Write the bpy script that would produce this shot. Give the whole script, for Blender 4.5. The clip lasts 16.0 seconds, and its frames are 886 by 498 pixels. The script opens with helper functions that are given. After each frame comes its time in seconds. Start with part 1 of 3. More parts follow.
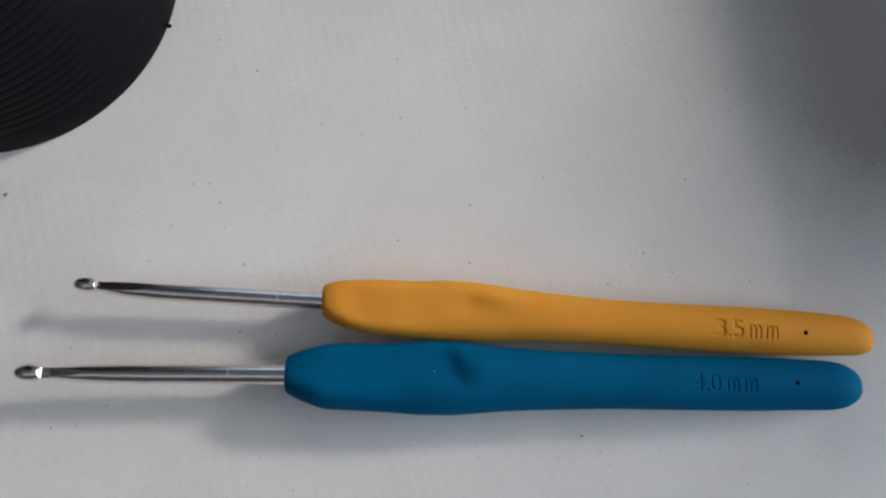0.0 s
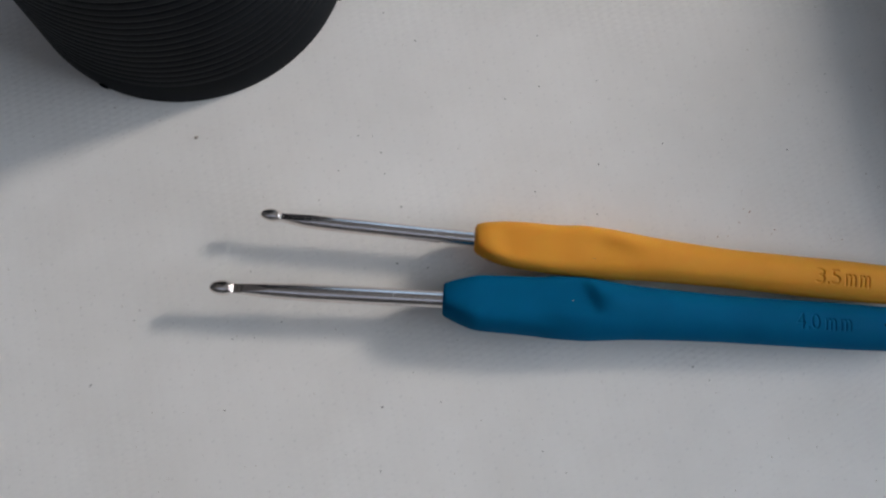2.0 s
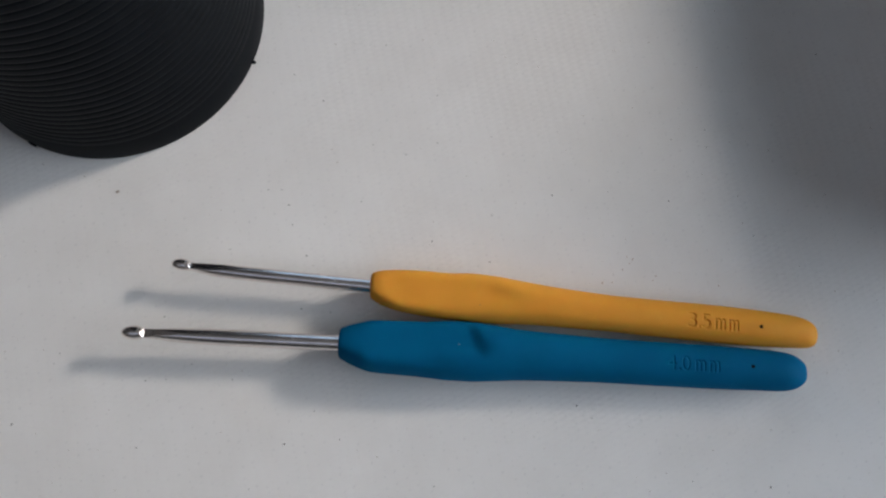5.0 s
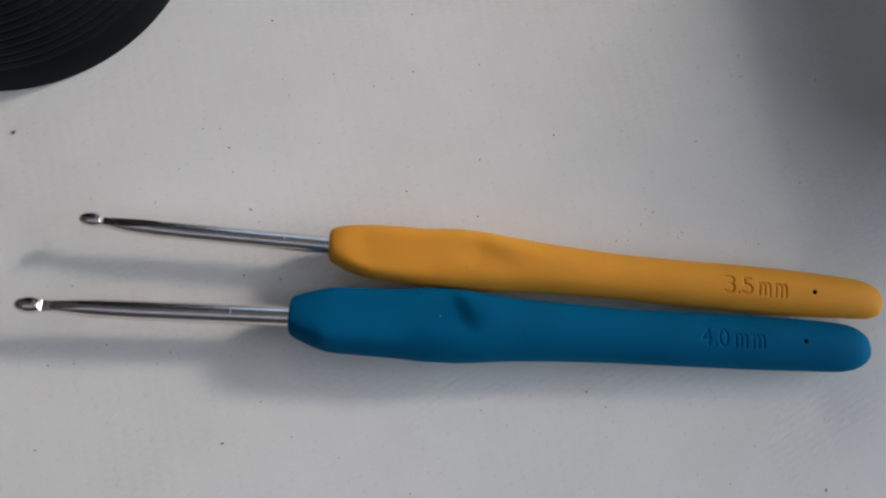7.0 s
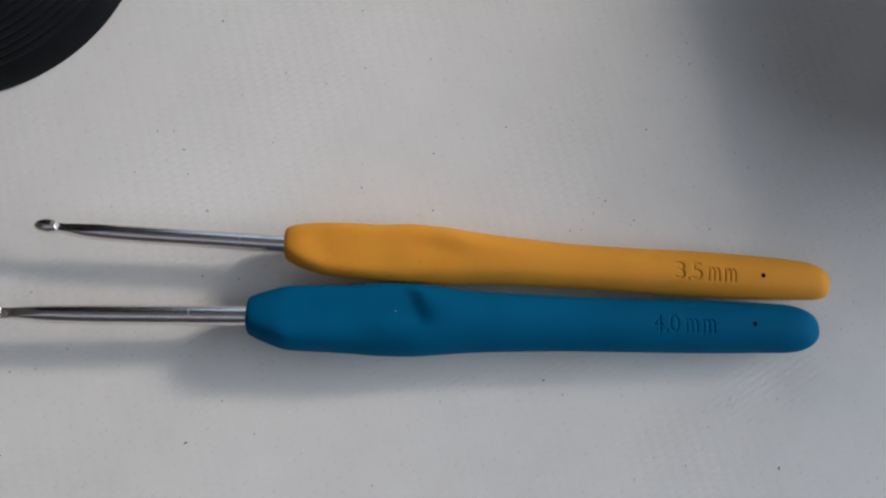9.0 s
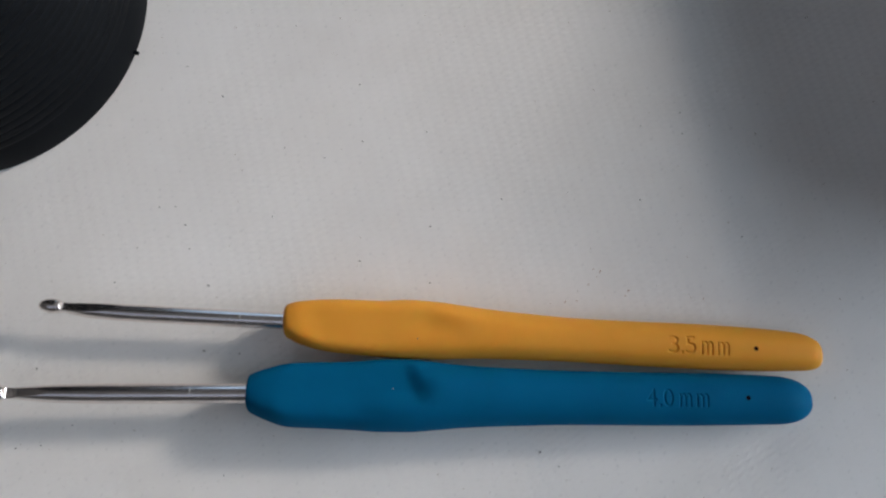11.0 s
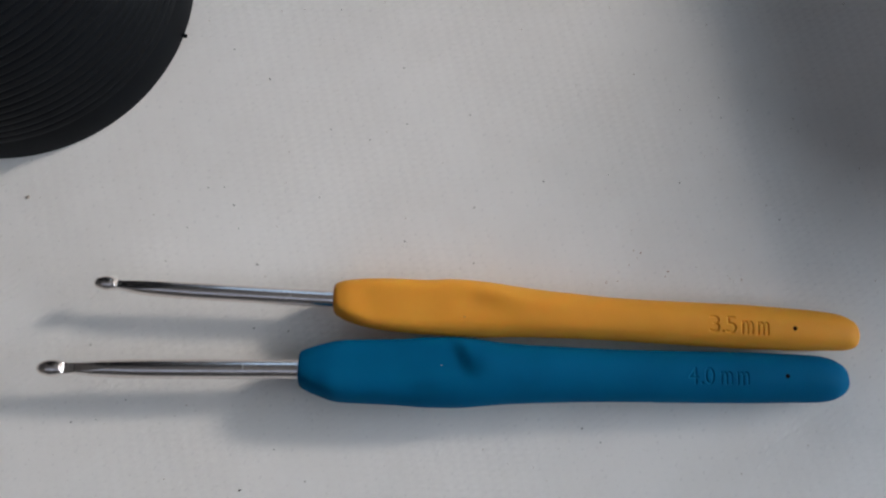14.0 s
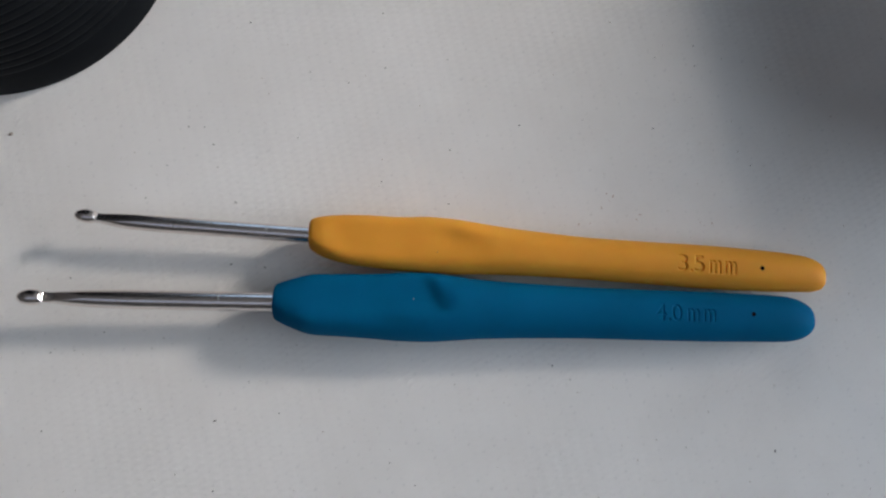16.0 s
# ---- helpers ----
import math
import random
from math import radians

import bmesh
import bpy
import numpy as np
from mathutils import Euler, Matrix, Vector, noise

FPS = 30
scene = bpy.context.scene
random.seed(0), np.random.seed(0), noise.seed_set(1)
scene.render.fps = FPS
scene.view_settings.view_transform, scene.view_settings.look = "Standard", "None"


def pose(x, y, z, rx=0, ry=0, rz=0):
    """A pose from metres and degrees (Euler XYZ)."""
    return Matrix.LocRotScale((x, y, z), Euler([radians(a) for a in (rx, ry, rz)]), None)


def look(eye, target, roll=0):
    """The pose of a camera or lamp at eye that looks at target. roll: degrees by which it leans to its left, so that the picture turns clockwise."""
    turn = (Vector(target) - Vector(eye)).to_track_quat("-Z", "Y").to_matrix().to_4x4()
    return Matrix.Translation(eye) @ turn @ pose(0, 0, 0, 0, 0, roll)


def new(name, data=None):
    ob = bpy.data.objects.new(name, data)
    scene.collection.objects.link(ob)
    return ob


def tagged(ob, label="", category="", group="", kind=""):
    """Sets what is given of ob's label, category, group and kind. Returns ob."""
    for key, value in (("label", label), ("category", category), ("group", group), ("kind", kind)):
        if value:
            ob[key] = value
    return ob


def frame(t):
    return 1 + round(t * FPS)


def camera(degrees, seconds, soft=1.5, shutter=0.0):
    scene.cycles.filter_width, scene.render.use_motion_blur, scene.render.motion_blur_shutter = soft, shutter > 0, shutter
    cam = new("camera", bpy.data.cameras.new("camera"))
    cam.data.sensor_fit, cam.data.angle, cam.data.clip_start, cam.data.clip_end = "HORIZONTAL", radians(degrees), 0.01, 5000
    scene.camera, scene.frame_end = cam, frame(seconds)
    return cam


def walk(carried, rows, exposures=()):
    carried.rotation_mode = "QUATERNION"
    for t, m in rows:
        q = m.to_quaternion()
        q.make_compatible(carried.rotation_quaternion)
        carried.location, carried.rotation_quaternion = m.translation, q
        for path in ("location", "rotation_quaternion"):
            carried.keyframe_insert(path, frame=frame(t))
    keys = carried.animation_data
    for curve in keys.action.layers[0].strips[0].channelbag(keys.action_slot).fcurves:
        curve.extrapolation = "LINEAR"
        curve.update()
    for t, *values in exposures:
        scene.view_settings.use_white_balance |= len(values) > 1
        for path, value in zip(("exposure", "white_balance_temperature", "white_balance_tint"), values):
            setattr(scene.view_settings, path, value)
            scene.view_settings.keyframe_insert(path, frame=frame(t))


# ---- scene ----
cam = camera(56.0, 16.0, soft=2.2)
# seconds, eye in metres, turn in degrees
PATH = [
    (0.0, 0.00285, -0.00242, 0.17451, 9.749, -0.655, 0.760),
    (0.5, -0.00212, -0.00871, 0.17557, 10.084, -0.905, 0.899),
    (1.0, -0.00943, -0.01434, 0.18924, 10.046, -1.149, 1.378),
    (1.5, -0.01966, -0.02320, 0.19115, 10.995, -1.025, 2.159),
    (2.0, -0.02676, -0.02312, 0.19695, 10.596, -0.598, 3.283),
    (2.5, -0.01100, -0.02404, 0.20417, 11.243, -0.358, 3.649),
    (3.0, -0.00100, -0.01901, 0.21448, 12.192, -0.693, 3.144),
    (3.5, 0.00071, -0.01717, 0.21392, 12.428, -0.723, 2.861),
    (6.0, -0.00590, -0.02241, 0.20609, 12.885, -0.074, 3.361),
    (6.5, -0.01557, -0.01625, 0.17683, 12.461, -0.960, 3.274),
    (7.0, 0.00056, -0.01916, 0.17015, 12.010, -1.394, 2.595),
    (7.5, 0.01181, -0.02019, 0.17195, 11.550, -1.965, 1.683),
    (8.0, 0.01139, -0.01953, 0.17161, 11.320, -2.111, 1.003),
    (10.5, 0.00187, -0.00756, 0.17739, 10.560, -1.185, 0.580),
    (11.0, 0.00959, -0.00367, 0.17838, 11.341, -1.134, 0.342),
    (11.5, 0.01132, -0.00617, 0.17590, 10.396, -1.099, 0.137),
    (12.0, 0.01375, -0.00480, 0.17565, 9.633, -0.973, 0.020),
    (12.5, 0.01013, -0.00774, 0.17700, 10.342, -1.282, -0.215),
    (13.0, 0.00050, -0.01160, 0.17846, 10.274, -1.054, 0.193),
    (13.5, 0.00596, -0.01076, 0.17849, 9.769, -1.277, 0.551),
    (14.0, -0.00016, -0.00604, 0.18152, 10.512, -1.186, 0.633),
    (14.5, 0.00071, -0.00578, 0.18025, 10.842, -0.960, 0.790),
    (15.0, -0.00446, -0.01032, 0.17942, 9.979, -0.897, 1.072),
    (15.5, 0.00158, -0.01150, 0.17977, 9.565, -0.992, 1.283),
    (16.0, 0.00590, -0.01909, 0.18234, 10.341, -1.227, 1.312),
]
walk(cam, [(t, pose(x, y, z, rx, ry, rz)) for t, x, y, z, rx, ry, rz in PATH], exposures=[(0.0, 0.05), (2.0, -0.02), (3.5, 0.07), (6.5, -0.02), (11.0, 0.05), (12.5, 0.01), (14.5, 0.0), (16.0, 0.0)])

# ---- light: a low hazy sun and the sky, through a wide window and a small one, plus an added overhead fill ----
SUN_AZ, SUN_EL = radians(28.0), radians(28.0)      # azimuth from +x towards +y
SUN_DIR = Vector((math.cos(SUN_AZ) * math.cos(SUN_EL), math.sin(SUN_AZ) * math.cos(SUN_EL), math.sin(SUN_EL)))
world = bpy.data.worlds.new("world")
scene.world = world
world.use_nodes = True
wn = world.node_tree.nodes
sky = wn.new("ShaderNodeTexSky")
sky.sky_type = "NISHITA"
sky.sun_disc = False
sky.sun_elevation = SUN_EL
sky.sun_rotation = math.pi / 2 - SUN_AZ
world.node_tree.links.new(sky.outputs[0], wn["Background"].inputs[0])
wn["Background"].inputs[1].default_value = 0.12

sun_data = bpy.data.lights.new("sun", "SUN")
sun_data.energy = 2.12
sun_data.angle = radians(9.0)
sun_data.color = (1.0, 0.895, 0.795)
sun = new("sun", sun_data)
sun.matrix_world = look(SUN_DIR * 6, (0, 0, 0))

sky_data = bpy.data.lights.new("window_skylight", "AREA")
sky_data.shape = "RECTANGLE"
sky_data.size, sky_data.size_y = 1.56, 1.0
sky_data.energy = 27.5
sky_data.color = (0.76, 0.87, 1.0)
skylight = new("window_skylight", sky_data)
skylight.matrix_world = pose(1.46, 0.25, 0.605, 90, 0, 90)

for _name, _size, _watts, _tint, _where in (
        # overhead fill without a known source, brightens the steel's lower half
        ("roof_fill_lamp", (2.4, 1.0), 1.65, (0.96, 0.96, 1.0), pose(-0.4, -0.95, 1.97, 0, 0, 0)),
        ("north_skylight", (1.0, 1.2), 2.1, (0.56, 0.76, 1.0), pose(-0.15, 1.97, 1.0, -90, 0, 0))):
    _data = bpy.data.lights.new(_name, "AREA")
    _data.shape = "RECTANGLE"
    _data.size, _data.size_y = _size
    _data.energy, _data.color = _watts, _tint
    new(_name, _data).matrix_world = _where


# ---- materials ----
def material(name):
    m = bpy.data.materials.new(name)
    m.use_nodes = True
    t = m.node_tree
    return m, t, t.nodes["Principled BSDF"]


def node(t, kind, **values):
    n = t.nodes.new(kind)
    for key, value in values.items():
        n.inputs[key].default_value = value
    return n


def noise_node(t, scale, detail=4.0, rough=0.55, stretch=None):
    co = t.nodes.new("ShaderNodeTexCoord")
    n = node(t, "ShaderNodeTexNoise", Scale=scale, Detail=detail, Roughness=rough)
    if stretch:
        mp = t.nodes.new("ShaderNodeMapping")
        mp.inputs["Scale"].default_value = stretch
        t.links.new(co.outputs["Object"], mp.inputs[0])
        t.links.new(mp.outputs[0], n.inputs["Vector"])
    else:
        t.links.new(co.outputs["Object"], n.inputs["Vector"])
    return n


def ramp(t, source, a, b, lo=0.35, hi=0.65):
    r = t.nodes.new("ShaderNodeValToRGB")
    r.color_ramp.elements[0].position, r.color_ramp.elements[1].position = lo, hi
    r.color_ramp.elements[0].color, r.color_ramp.elements[1].color = (*a, 1), (*b, 1)
    t.links.new(source, r.inputs[0])
    return r


def plain(name, a, b, rough, scale, bump=0.1, distance=0.0002, metal=0.0, fine=None, spec=0.5):
    """A surface with two colours mixed by noise, uneven gloss and fine relief."""
    m, t, p = material(name)
    n = noise_node(t, scale)
    t.links.new(ramp(t, n.outputs[0], a, b).outputs[0], p.inputs["Base Color"])
    f = noise_node(t, fine or scale * 12, 3.0)
    mr = node(t, "ShaderNodeMapRange")
    mr.inputs["To Min"].default_value, mr.inputs["To Max"].default_value = rough - 0.06, rough + 0.06
    t.links.new(f.outputs[0], mr.inputs[0])
    t.links.new(mr.outputs[0], p.inputs["Roughness"])
    p.inputs["Metallic"].default_value = metal
    p.inputs["Specular IOR Level"].default_value = spec
    bn = node(t, "ShaderNodeBump", Strength=bump, Distance=distance)
    t.links.new(f.outputs[0], bn.inputs["Height"])
    t.links.new(bn.outputs[0], p.inputs["Normal"])
    return m


def cloth_material():
    """White oilcloth: slanting warp lines crossed by short raised picks, with faint soiling."""
    m, t, p = material("white_oilcloth")
    co = t.nodes.new("ShaderNodeTexCoord")

    def waves(angle, period, soft):
        mp = t.nodes.new("ShaderNodeMapping")
        mp.inputs["Rotation"].default_value = (0, 0, radians(angle))
        t.links.new(co.outputs["Object"], mp.inputs[0])
        w = node(t, "ShaderNodeTexWave", Scale=2 * math.pi / period / 20.0, Distortion=soft, Detail=2.0)
        w.inputs["Detail Scale"].default_value = 3.0
        t.links.new(mp.outputs[0], w.inputs[0])
        return w

    def math_node(op, a, b):
        n = t.nodes.new("ShaderNodeMath")
        n.operation = op
        for i, v in enumerate((a, b)):
            if isinstance(v, (int, float)):
                n.inputs[i].default_value = v
            else:
                t.links.new(v, n.inputs[i])
        return n.outputs[0]

    def power(v, k):
        return math_node("POWER", v, k)

    columns = waves(-15.0, 0.00260, 1.3)
    picks = waves(58.0, 0.00146, 2.2)
    fuzz = noise_node(t, 900.0, 3.0)
    grain = noise_node(t, 800.0, 2.0)
    broad = noise_node(t, 38.0, 3.0)
    # slanting grains, strongest along the columns, pressed flat in places
    grains = math_node("MULTIPLY", picks.outputs["Fac"], math_node("ADD", math_node("MULTIPLY", columns.outputs["Fac"], 0.75), 0.25))
    weave = math_node("ADD", math_node("MULTIPLY", grains, 1.5), math_node("MULTIPLY", columns.outputs["Fac"], 0.06))
    weave = math_node("MULTIPLY", weave, math_node("MAXIMUM", math_node("MULTIPLY", math_node("SUBTRACT", broad.outputs[0], 0.15), 1.9), 0.62))
    weave = math_node("MULTIPLY", weave, math_node("ADD", math_node("MULTIPLY", grain.outputs[0], 1.6), 0.20))
    height = math_node("ADD", weave, math_node("MULTIPLY", fuzz.outputs[0], 0.30))
    bn = node(t, "ShaderNodeBump", Strength=0.52, Distance=0.00010)
    t.links.new(height, bn.inputs["Height"])
    t.links.new(bn.outputs[0], p.inputs["Normal"])
    stain = noise_node(t, 28.0, 5.0, 0.6)
    r = ramp(t, stain.outputs[0], (0.775, 0.76, 0.74), (0.83, 0.82, 0.805), 0.3, 0.6)
    # some of the pits between the grains are slightly darker
    pits = math_node("MULTIPLY", power(math_node("SUBTRACT", 1.0, columns.outputs["Fac"]), 3.0), power(math_node("SUBTRACT", 1.0, picks.outputs["Fac"]), 2.0))
    pit_mask = math_node("MAXIMUM", math_node("MULTIPLY", math_node("SUBTRACT", grain.outputs[0], 0.47), 4.0), 0.0)
    tint = ramp(t, math_node("MULTIPLY", pits, pit_mask), (1.0, 1.0, 1.0), (0.90, 0.90, 0.905), 0.08, 0.70)
    mix = t.nodes.new("ShaderNodeMix")
    mix.data_type, mix.blend_type = "RGBA", "MULTIPLY"
    mix.inputs[0].default_value = 1.0
    t.links.new(r.outputs[0], mix.inputs[6])
    t.links.new(tint.outputs[0], mix.inputs[7])
    t.links.new(mix.outputs[2], p.inputs["Base Color"])
    p.inputs["Roughness"].default_value = 0.55
    p.inputs["Specular IOR Level"].default_value = 0.3
    return m


CLOTH = cloth_material()
YELLOW = plain("yellow_rubber", (0.80, 0.343, 0.037), (0.86, 0.380, 0.045), 0.64, 60, 0.16, 0.0001, fine=2500, spec=0.20)
BLUE = plain("teal_rubber", (0.0001, 0.106, 0.232), (0.0002, 0.122, 0.262), 0.66, 60, 0.16, 0.0001, fine=2500, spec=0.045)
STEEL = plain("polished_aluminium", (0.82, 0.755, 0.725), (0.89, 0.83, 0.80), 0.25, 300, 0.008, 0.00001, metal=1.0, fine=3000)
SCRATCH = plain("bright_scratch", (0.42, 0.42, 0.42), (0.52, 0.52, 0.52), 0.5, 3000, metal=0.6)
BLACK = plain("black_plastic", (0.0024, 0.0034, 0.0050), (0.0036, 0.0048, 0.0066), 0.54, 90, 0.10, 0.0001, fine=1500, spec=0.09)
HOLE = plain("hole_shade", (0.004, 0.003, 0.003), (0.006, 0.005, 0.005), 0.9, 900, spec=0.05)
for _m, _r in ((YELLOW, (0.0012, 0.0006, 0.0002)), (BLUE, (0.0002, 0.0007, 0.0011))):     # silicone lets a little light through
    _q = _m.node_tree.nodes["Principled BSDF"]
    _q.inputs["Subsurface Weight"].default_value = 0.4
    _q.inputs["Subsurface Radius"].default_value = _r
    _q.inputs["Subsurface Scale"].default_value = 1.0
CRUMB = plain("dark_crumb", (0.09, 0.083, 0.076), (0.21, 0.20, 0.185), 0.85, 1500)
RUST = plain("rusty_crumb", (0.34, 0.20, 0.14), (0.48, 0.34, 0.27), 0.85, 1500)
SMUDGE = plain("pale_crumb", (0.36, 0.30, 0.25), (0.50, 0.45, 0.40), 0.85, 1500)
LINT = plain("grey_lint", (0.20, 0.19, 0.18), (0.36, 0.35, 0.33), 0.85, 1500)
PLASTER = plain("wall_plaster", (0.16, 0.15, 0.145), (0.20, 0.19, 0.185), 0.9, 3, 0.2, 0.002)
CEILING = plain("ceiling_boards", (0.29, 0.26, 0.24), (0.35, 0.32, 0.30), 0.9, 3, 0.2, 0.002)
FLOOR = plain("brown_floor", (0.12, 0.08, 0.05), (0.20, 0.14, 0.09), 0.5, 5, 0.2, 0.001)
WOOD = plain("table_wood", (0.20, 0.12, 0.07), (0.30, 0.19, 0.11), 0.5, 9, 0.2, 0.001)
BLOCKER = plain("blocker_brown", (0.27, 0.17, 0.125), (0.34, 0.22, 0.165), 0.5, 20, 0.1, 0.0003)
FRAME = plain("white_window_paint", (0.74, 0.74, 0.72), (0.80, 0.80, 0.78), 0.4, 8, 0.1, 0.0005)
GLASS, _t, _p = material("window_glass")
_p.inputs["Transmission Weight"].default_value = 1.0
_p.inputs["Roughness"].default_value = 0.0
_p.inputs["Base Color"].default_value = (1, 1, 1, 1)


# ---- building helpers ----
def finish(bm, name, mat, smooth=True):
    bmesh.ops.recalc_face_normals(bm, faces=bm.faces)
    me = bpy.data.meshes.new(name)
    bm.to_mesh(me)
    bm.free()
    me.materials.append(mat)
    for f in me.polygons:
        f.use_smooth = smooth
    return me


def part(name, bm, mat, parent, label="", smooth=True):
    ob = new(name, finish(bm, name, mat, smooth))
    ob.parent = parent
    return tagged(ob, label=label)


def thing(name, m, label, category, group="", kind=""):
    ob = new(name)
    ob.empty_display_size = 0.02
    ob.matrix_world = m
    return tagged(ob, label, category, group, kind)


def box(bm, x0, x1, y0, y1, z0, z1, bevel=0.0):
    r = bmesh.ops.create_cube(bm, size=1.0)
    for v in r["verts"]:
        v.co = Vector((x0 + (v.co.x + 0.5) * (x1 - x0), y0 + (v.co.y + 0.5) * (y1 - y0), z0 + (v.co.z + 0.5) * (z1 - z0)))
    if bevel:
        bmesh.ops.bevel(bm, geom=list({e for v in r["verts"] for e in v.link_edges}), offset=bevel, segments=3, affect="EDGES", profile=0.5)
    return bm


def boxes(*specs, bevel=0.0):
    bm = bmesh.new()
    for s in specs:
        box(bm, *s, bevel=bevel)
    return bm


def loft(rings, close_ends=True):
    """A tube through rings of equally many points."""
    bm = bmesh.new()
    made = [[bm.verts.new(p) for p in ring] for ring in rings]
    n = len(made[0])
    for a, b in zip(made, made[1:]):
        for i in range(n):
            bm.faces.new((a[i], a[(i + 1) % n], b[(i + 1) % n], b[i]))
    for ring, wanted in ((rings[0][::-1], close_ends in (True, "first")), (rings[-1], close_ends is True)):
        if wanted:
            bm.faces.new([bm.verts.new(p) for p in ring])
    return bm


def curve_at(knots, x):
    """Smooth (monotone cubic) interpolation through knots (x, value)."""
    if x <= knots[0][0]:
        return knots[0][1]
    if x >= knots[-1][0]:
        return knots[-1][1]
    d = [(b[1] - a[1]) / (b[0] - a[0]) for a, b in zip(knots, knots[1:])]
    m = [d[0]] + [0.0 if p * q <= 0 else 2 * p * q / (p + q) for p, q in zip(d, d[1:])] + [d[-1]]
    for i, (a, b) in enumerate(zip(knots, knots[1:])):
        if x <= b[0]:
            h = b[0] - a[0]
            u = (x - a[0]) / h
            return ((2 * u**3 - 3 * u**2 + 1) * a[1] + (u**3 - 2 * u**2 + u) * h * m[i]
                    + (3 * u**2 - 2 * u**3) * b[1] + (u**3 - u**2) * h * m[i + 1])


# ---- the room ----
def structure(name, bm, mat, label, smooth=False):
    return tagged(new(name, finish(bm, name, mat, smooth)), label, "room", kind="structure")


X0, X1, Y0, Y1, ZF, ZC = -2.6, 1.5, -2.4, 2.0, -0.75, 2.0
WY0, WY1, WZ0, WZ1 = -0.58, 1.08, 0.06, 1.15      # the window's opening
structure("floor", boxes((X0 - 0.2, X1 + 0.2, Y0 - 0.2, Y1 + 0.2, ZF - 0.1, ZF)), FLOOR, "plain brown floor under the table")
ROOF = (-1.65, 0.85, -1.50, -0.40)     # the opening of the made-up roof window
a, b, c, d = ROOF
structure("ceiling", boxes((X0 - 0.2, a, Y0 - 0.2, Y1 + 0.2, ZC, ZC + 0.1), (b, X1 + 0.2, Y0 - 0.2, Y1 + 0.2, ZC, ZC + 0.1),
                           (a, b, Y0 - 0.2, c, ZC, ZC + 0.1), (a, b, d, Y1 + 0.2, ZC, ZC + 0.1)), CEILING, "plain beige-grey ceiling with an added opening for overhead fill")
SMALL = (-0.70, 0.40, Y1, Y1 + 0.12, 0.35, 1.65)     # the small window's opening
a, b, c, d, e, f = SMALL
structure("wall_north", boxes((X0, a, c, d, ZF, ZC), (b, X1, c, d, ZF, ZC), (a, b, c, d, ZF, e), (a, b, c, d, f, ZC)),
          PLASTER, "plain plastered wall with a window opening")
structure("wall_south", boxes((X0, X1, Y0 - 0.2, Y0, ZF, ZC)), PLASTER, "plain plastered wall")
structure("wall_west", boxes((X0 - 0.2, X0, Y0 - 0.2, Y1 + 0.2, ZF, ZC)), PLASTER, "plain plastered wall")
structure("wall_east", boxes((X1, X1 + 0.12, Y0 - 0.2, WY0, ZF, ZC), (X1, X1 + 0.12, WY1, Y1 + 0.2, ZF, ZC),
                             (X1, X1 + 0.12, WY0, WY1, ZF, WZ0), (X1, X1 + 0.12, WY0, WY1, WZ1, ZC)),
          PLASTER, "plain plastered wall with a wide window opening")
window = thing("window_1", pose(X1, 0, 0), "wide white-framed window in the plastered wall", "window", kind="structure")
w = 0.05
part("window_frame", boxes((0.03, 0.08, WY0, WY1, WZ0, WZ0 + w), (0.03, 0.08, WY0, WY1, WZ1 - w, WZ1),
                           (0.03, 0.08, WY0, WY0 + w, WZ0 + w, WZ1 - w), (0.03, 0.08, WY1 - w, WY1, WZ0 + w, WZ1 - w),
                           # broad mullion, added to dim the sun softly towards the cloth's right
                           (0.03, 0.08, 0.595, 0.742, WZ0 + w, WZ1 - w)), FRAME, window, smooth=False)
part("window_sill", boxes((-0.06, 0.0, WY0 - 0.04, WY1 + 0.04, WZ0 - 0.04, WZ0 - 0.005), bevel=0.004), FRAME, window)
for a, b in ((WY0 + w, 0.595), (0.742, WY1 - w)):
    pane = part("pane", boxes((0.052, 0.058, a, b, WZ0 + w, WZ1 - w)), GLASS, window, smooth=False)
    pane.visible_shadow = False

a, b, c, d, e, f = SMALL
small = thing("window_2", pose(0, c, 0), "white-framed window in the plastered wall", "window", kind="structure")
part("window_frame", boxes((a, b, 0.04, 0.08, e, e + w), (a, b, 0.04, 0.08, f - w, f),
                           (a, a + w, 0.04, 0.08, e + w, f - w), (b - w, b, 0.04, 0.08, e + w, f - w)), FRAME, small, smooth=False)
pane = part("pane", boxes((a + w, b - w, 0.056, 0.062, e + w, f - w)), GLASS, small, smooth=False)
pane.visible_shadow = False

# made-up roof window, only there to frame the overhead fill
a, b, c, d = ROOF
roof_fill = thing("added_roof_window", pose(0, 0, ZC), "made-up white-framed roof window round an added overhead fill lamp", "window", kind="structure")
part("window_frame", boxes((a, b, c, c + w, 0.03, 0.08), (a, b, d - w, d, 0.03, 0.08),
                           (a, a + w, c + w, d - w, 0.03, 0.08), (b - w, b, c + w, d - w, 0.03, 0.08)), FRAME, roof_fill, smooth=False)
pane = part("pane", boxes((a + w, b - w, c + w, d - w, 0.05, 0.056)), GLASS, roof_fill, smooth=False)
pane.visible_shadow = False

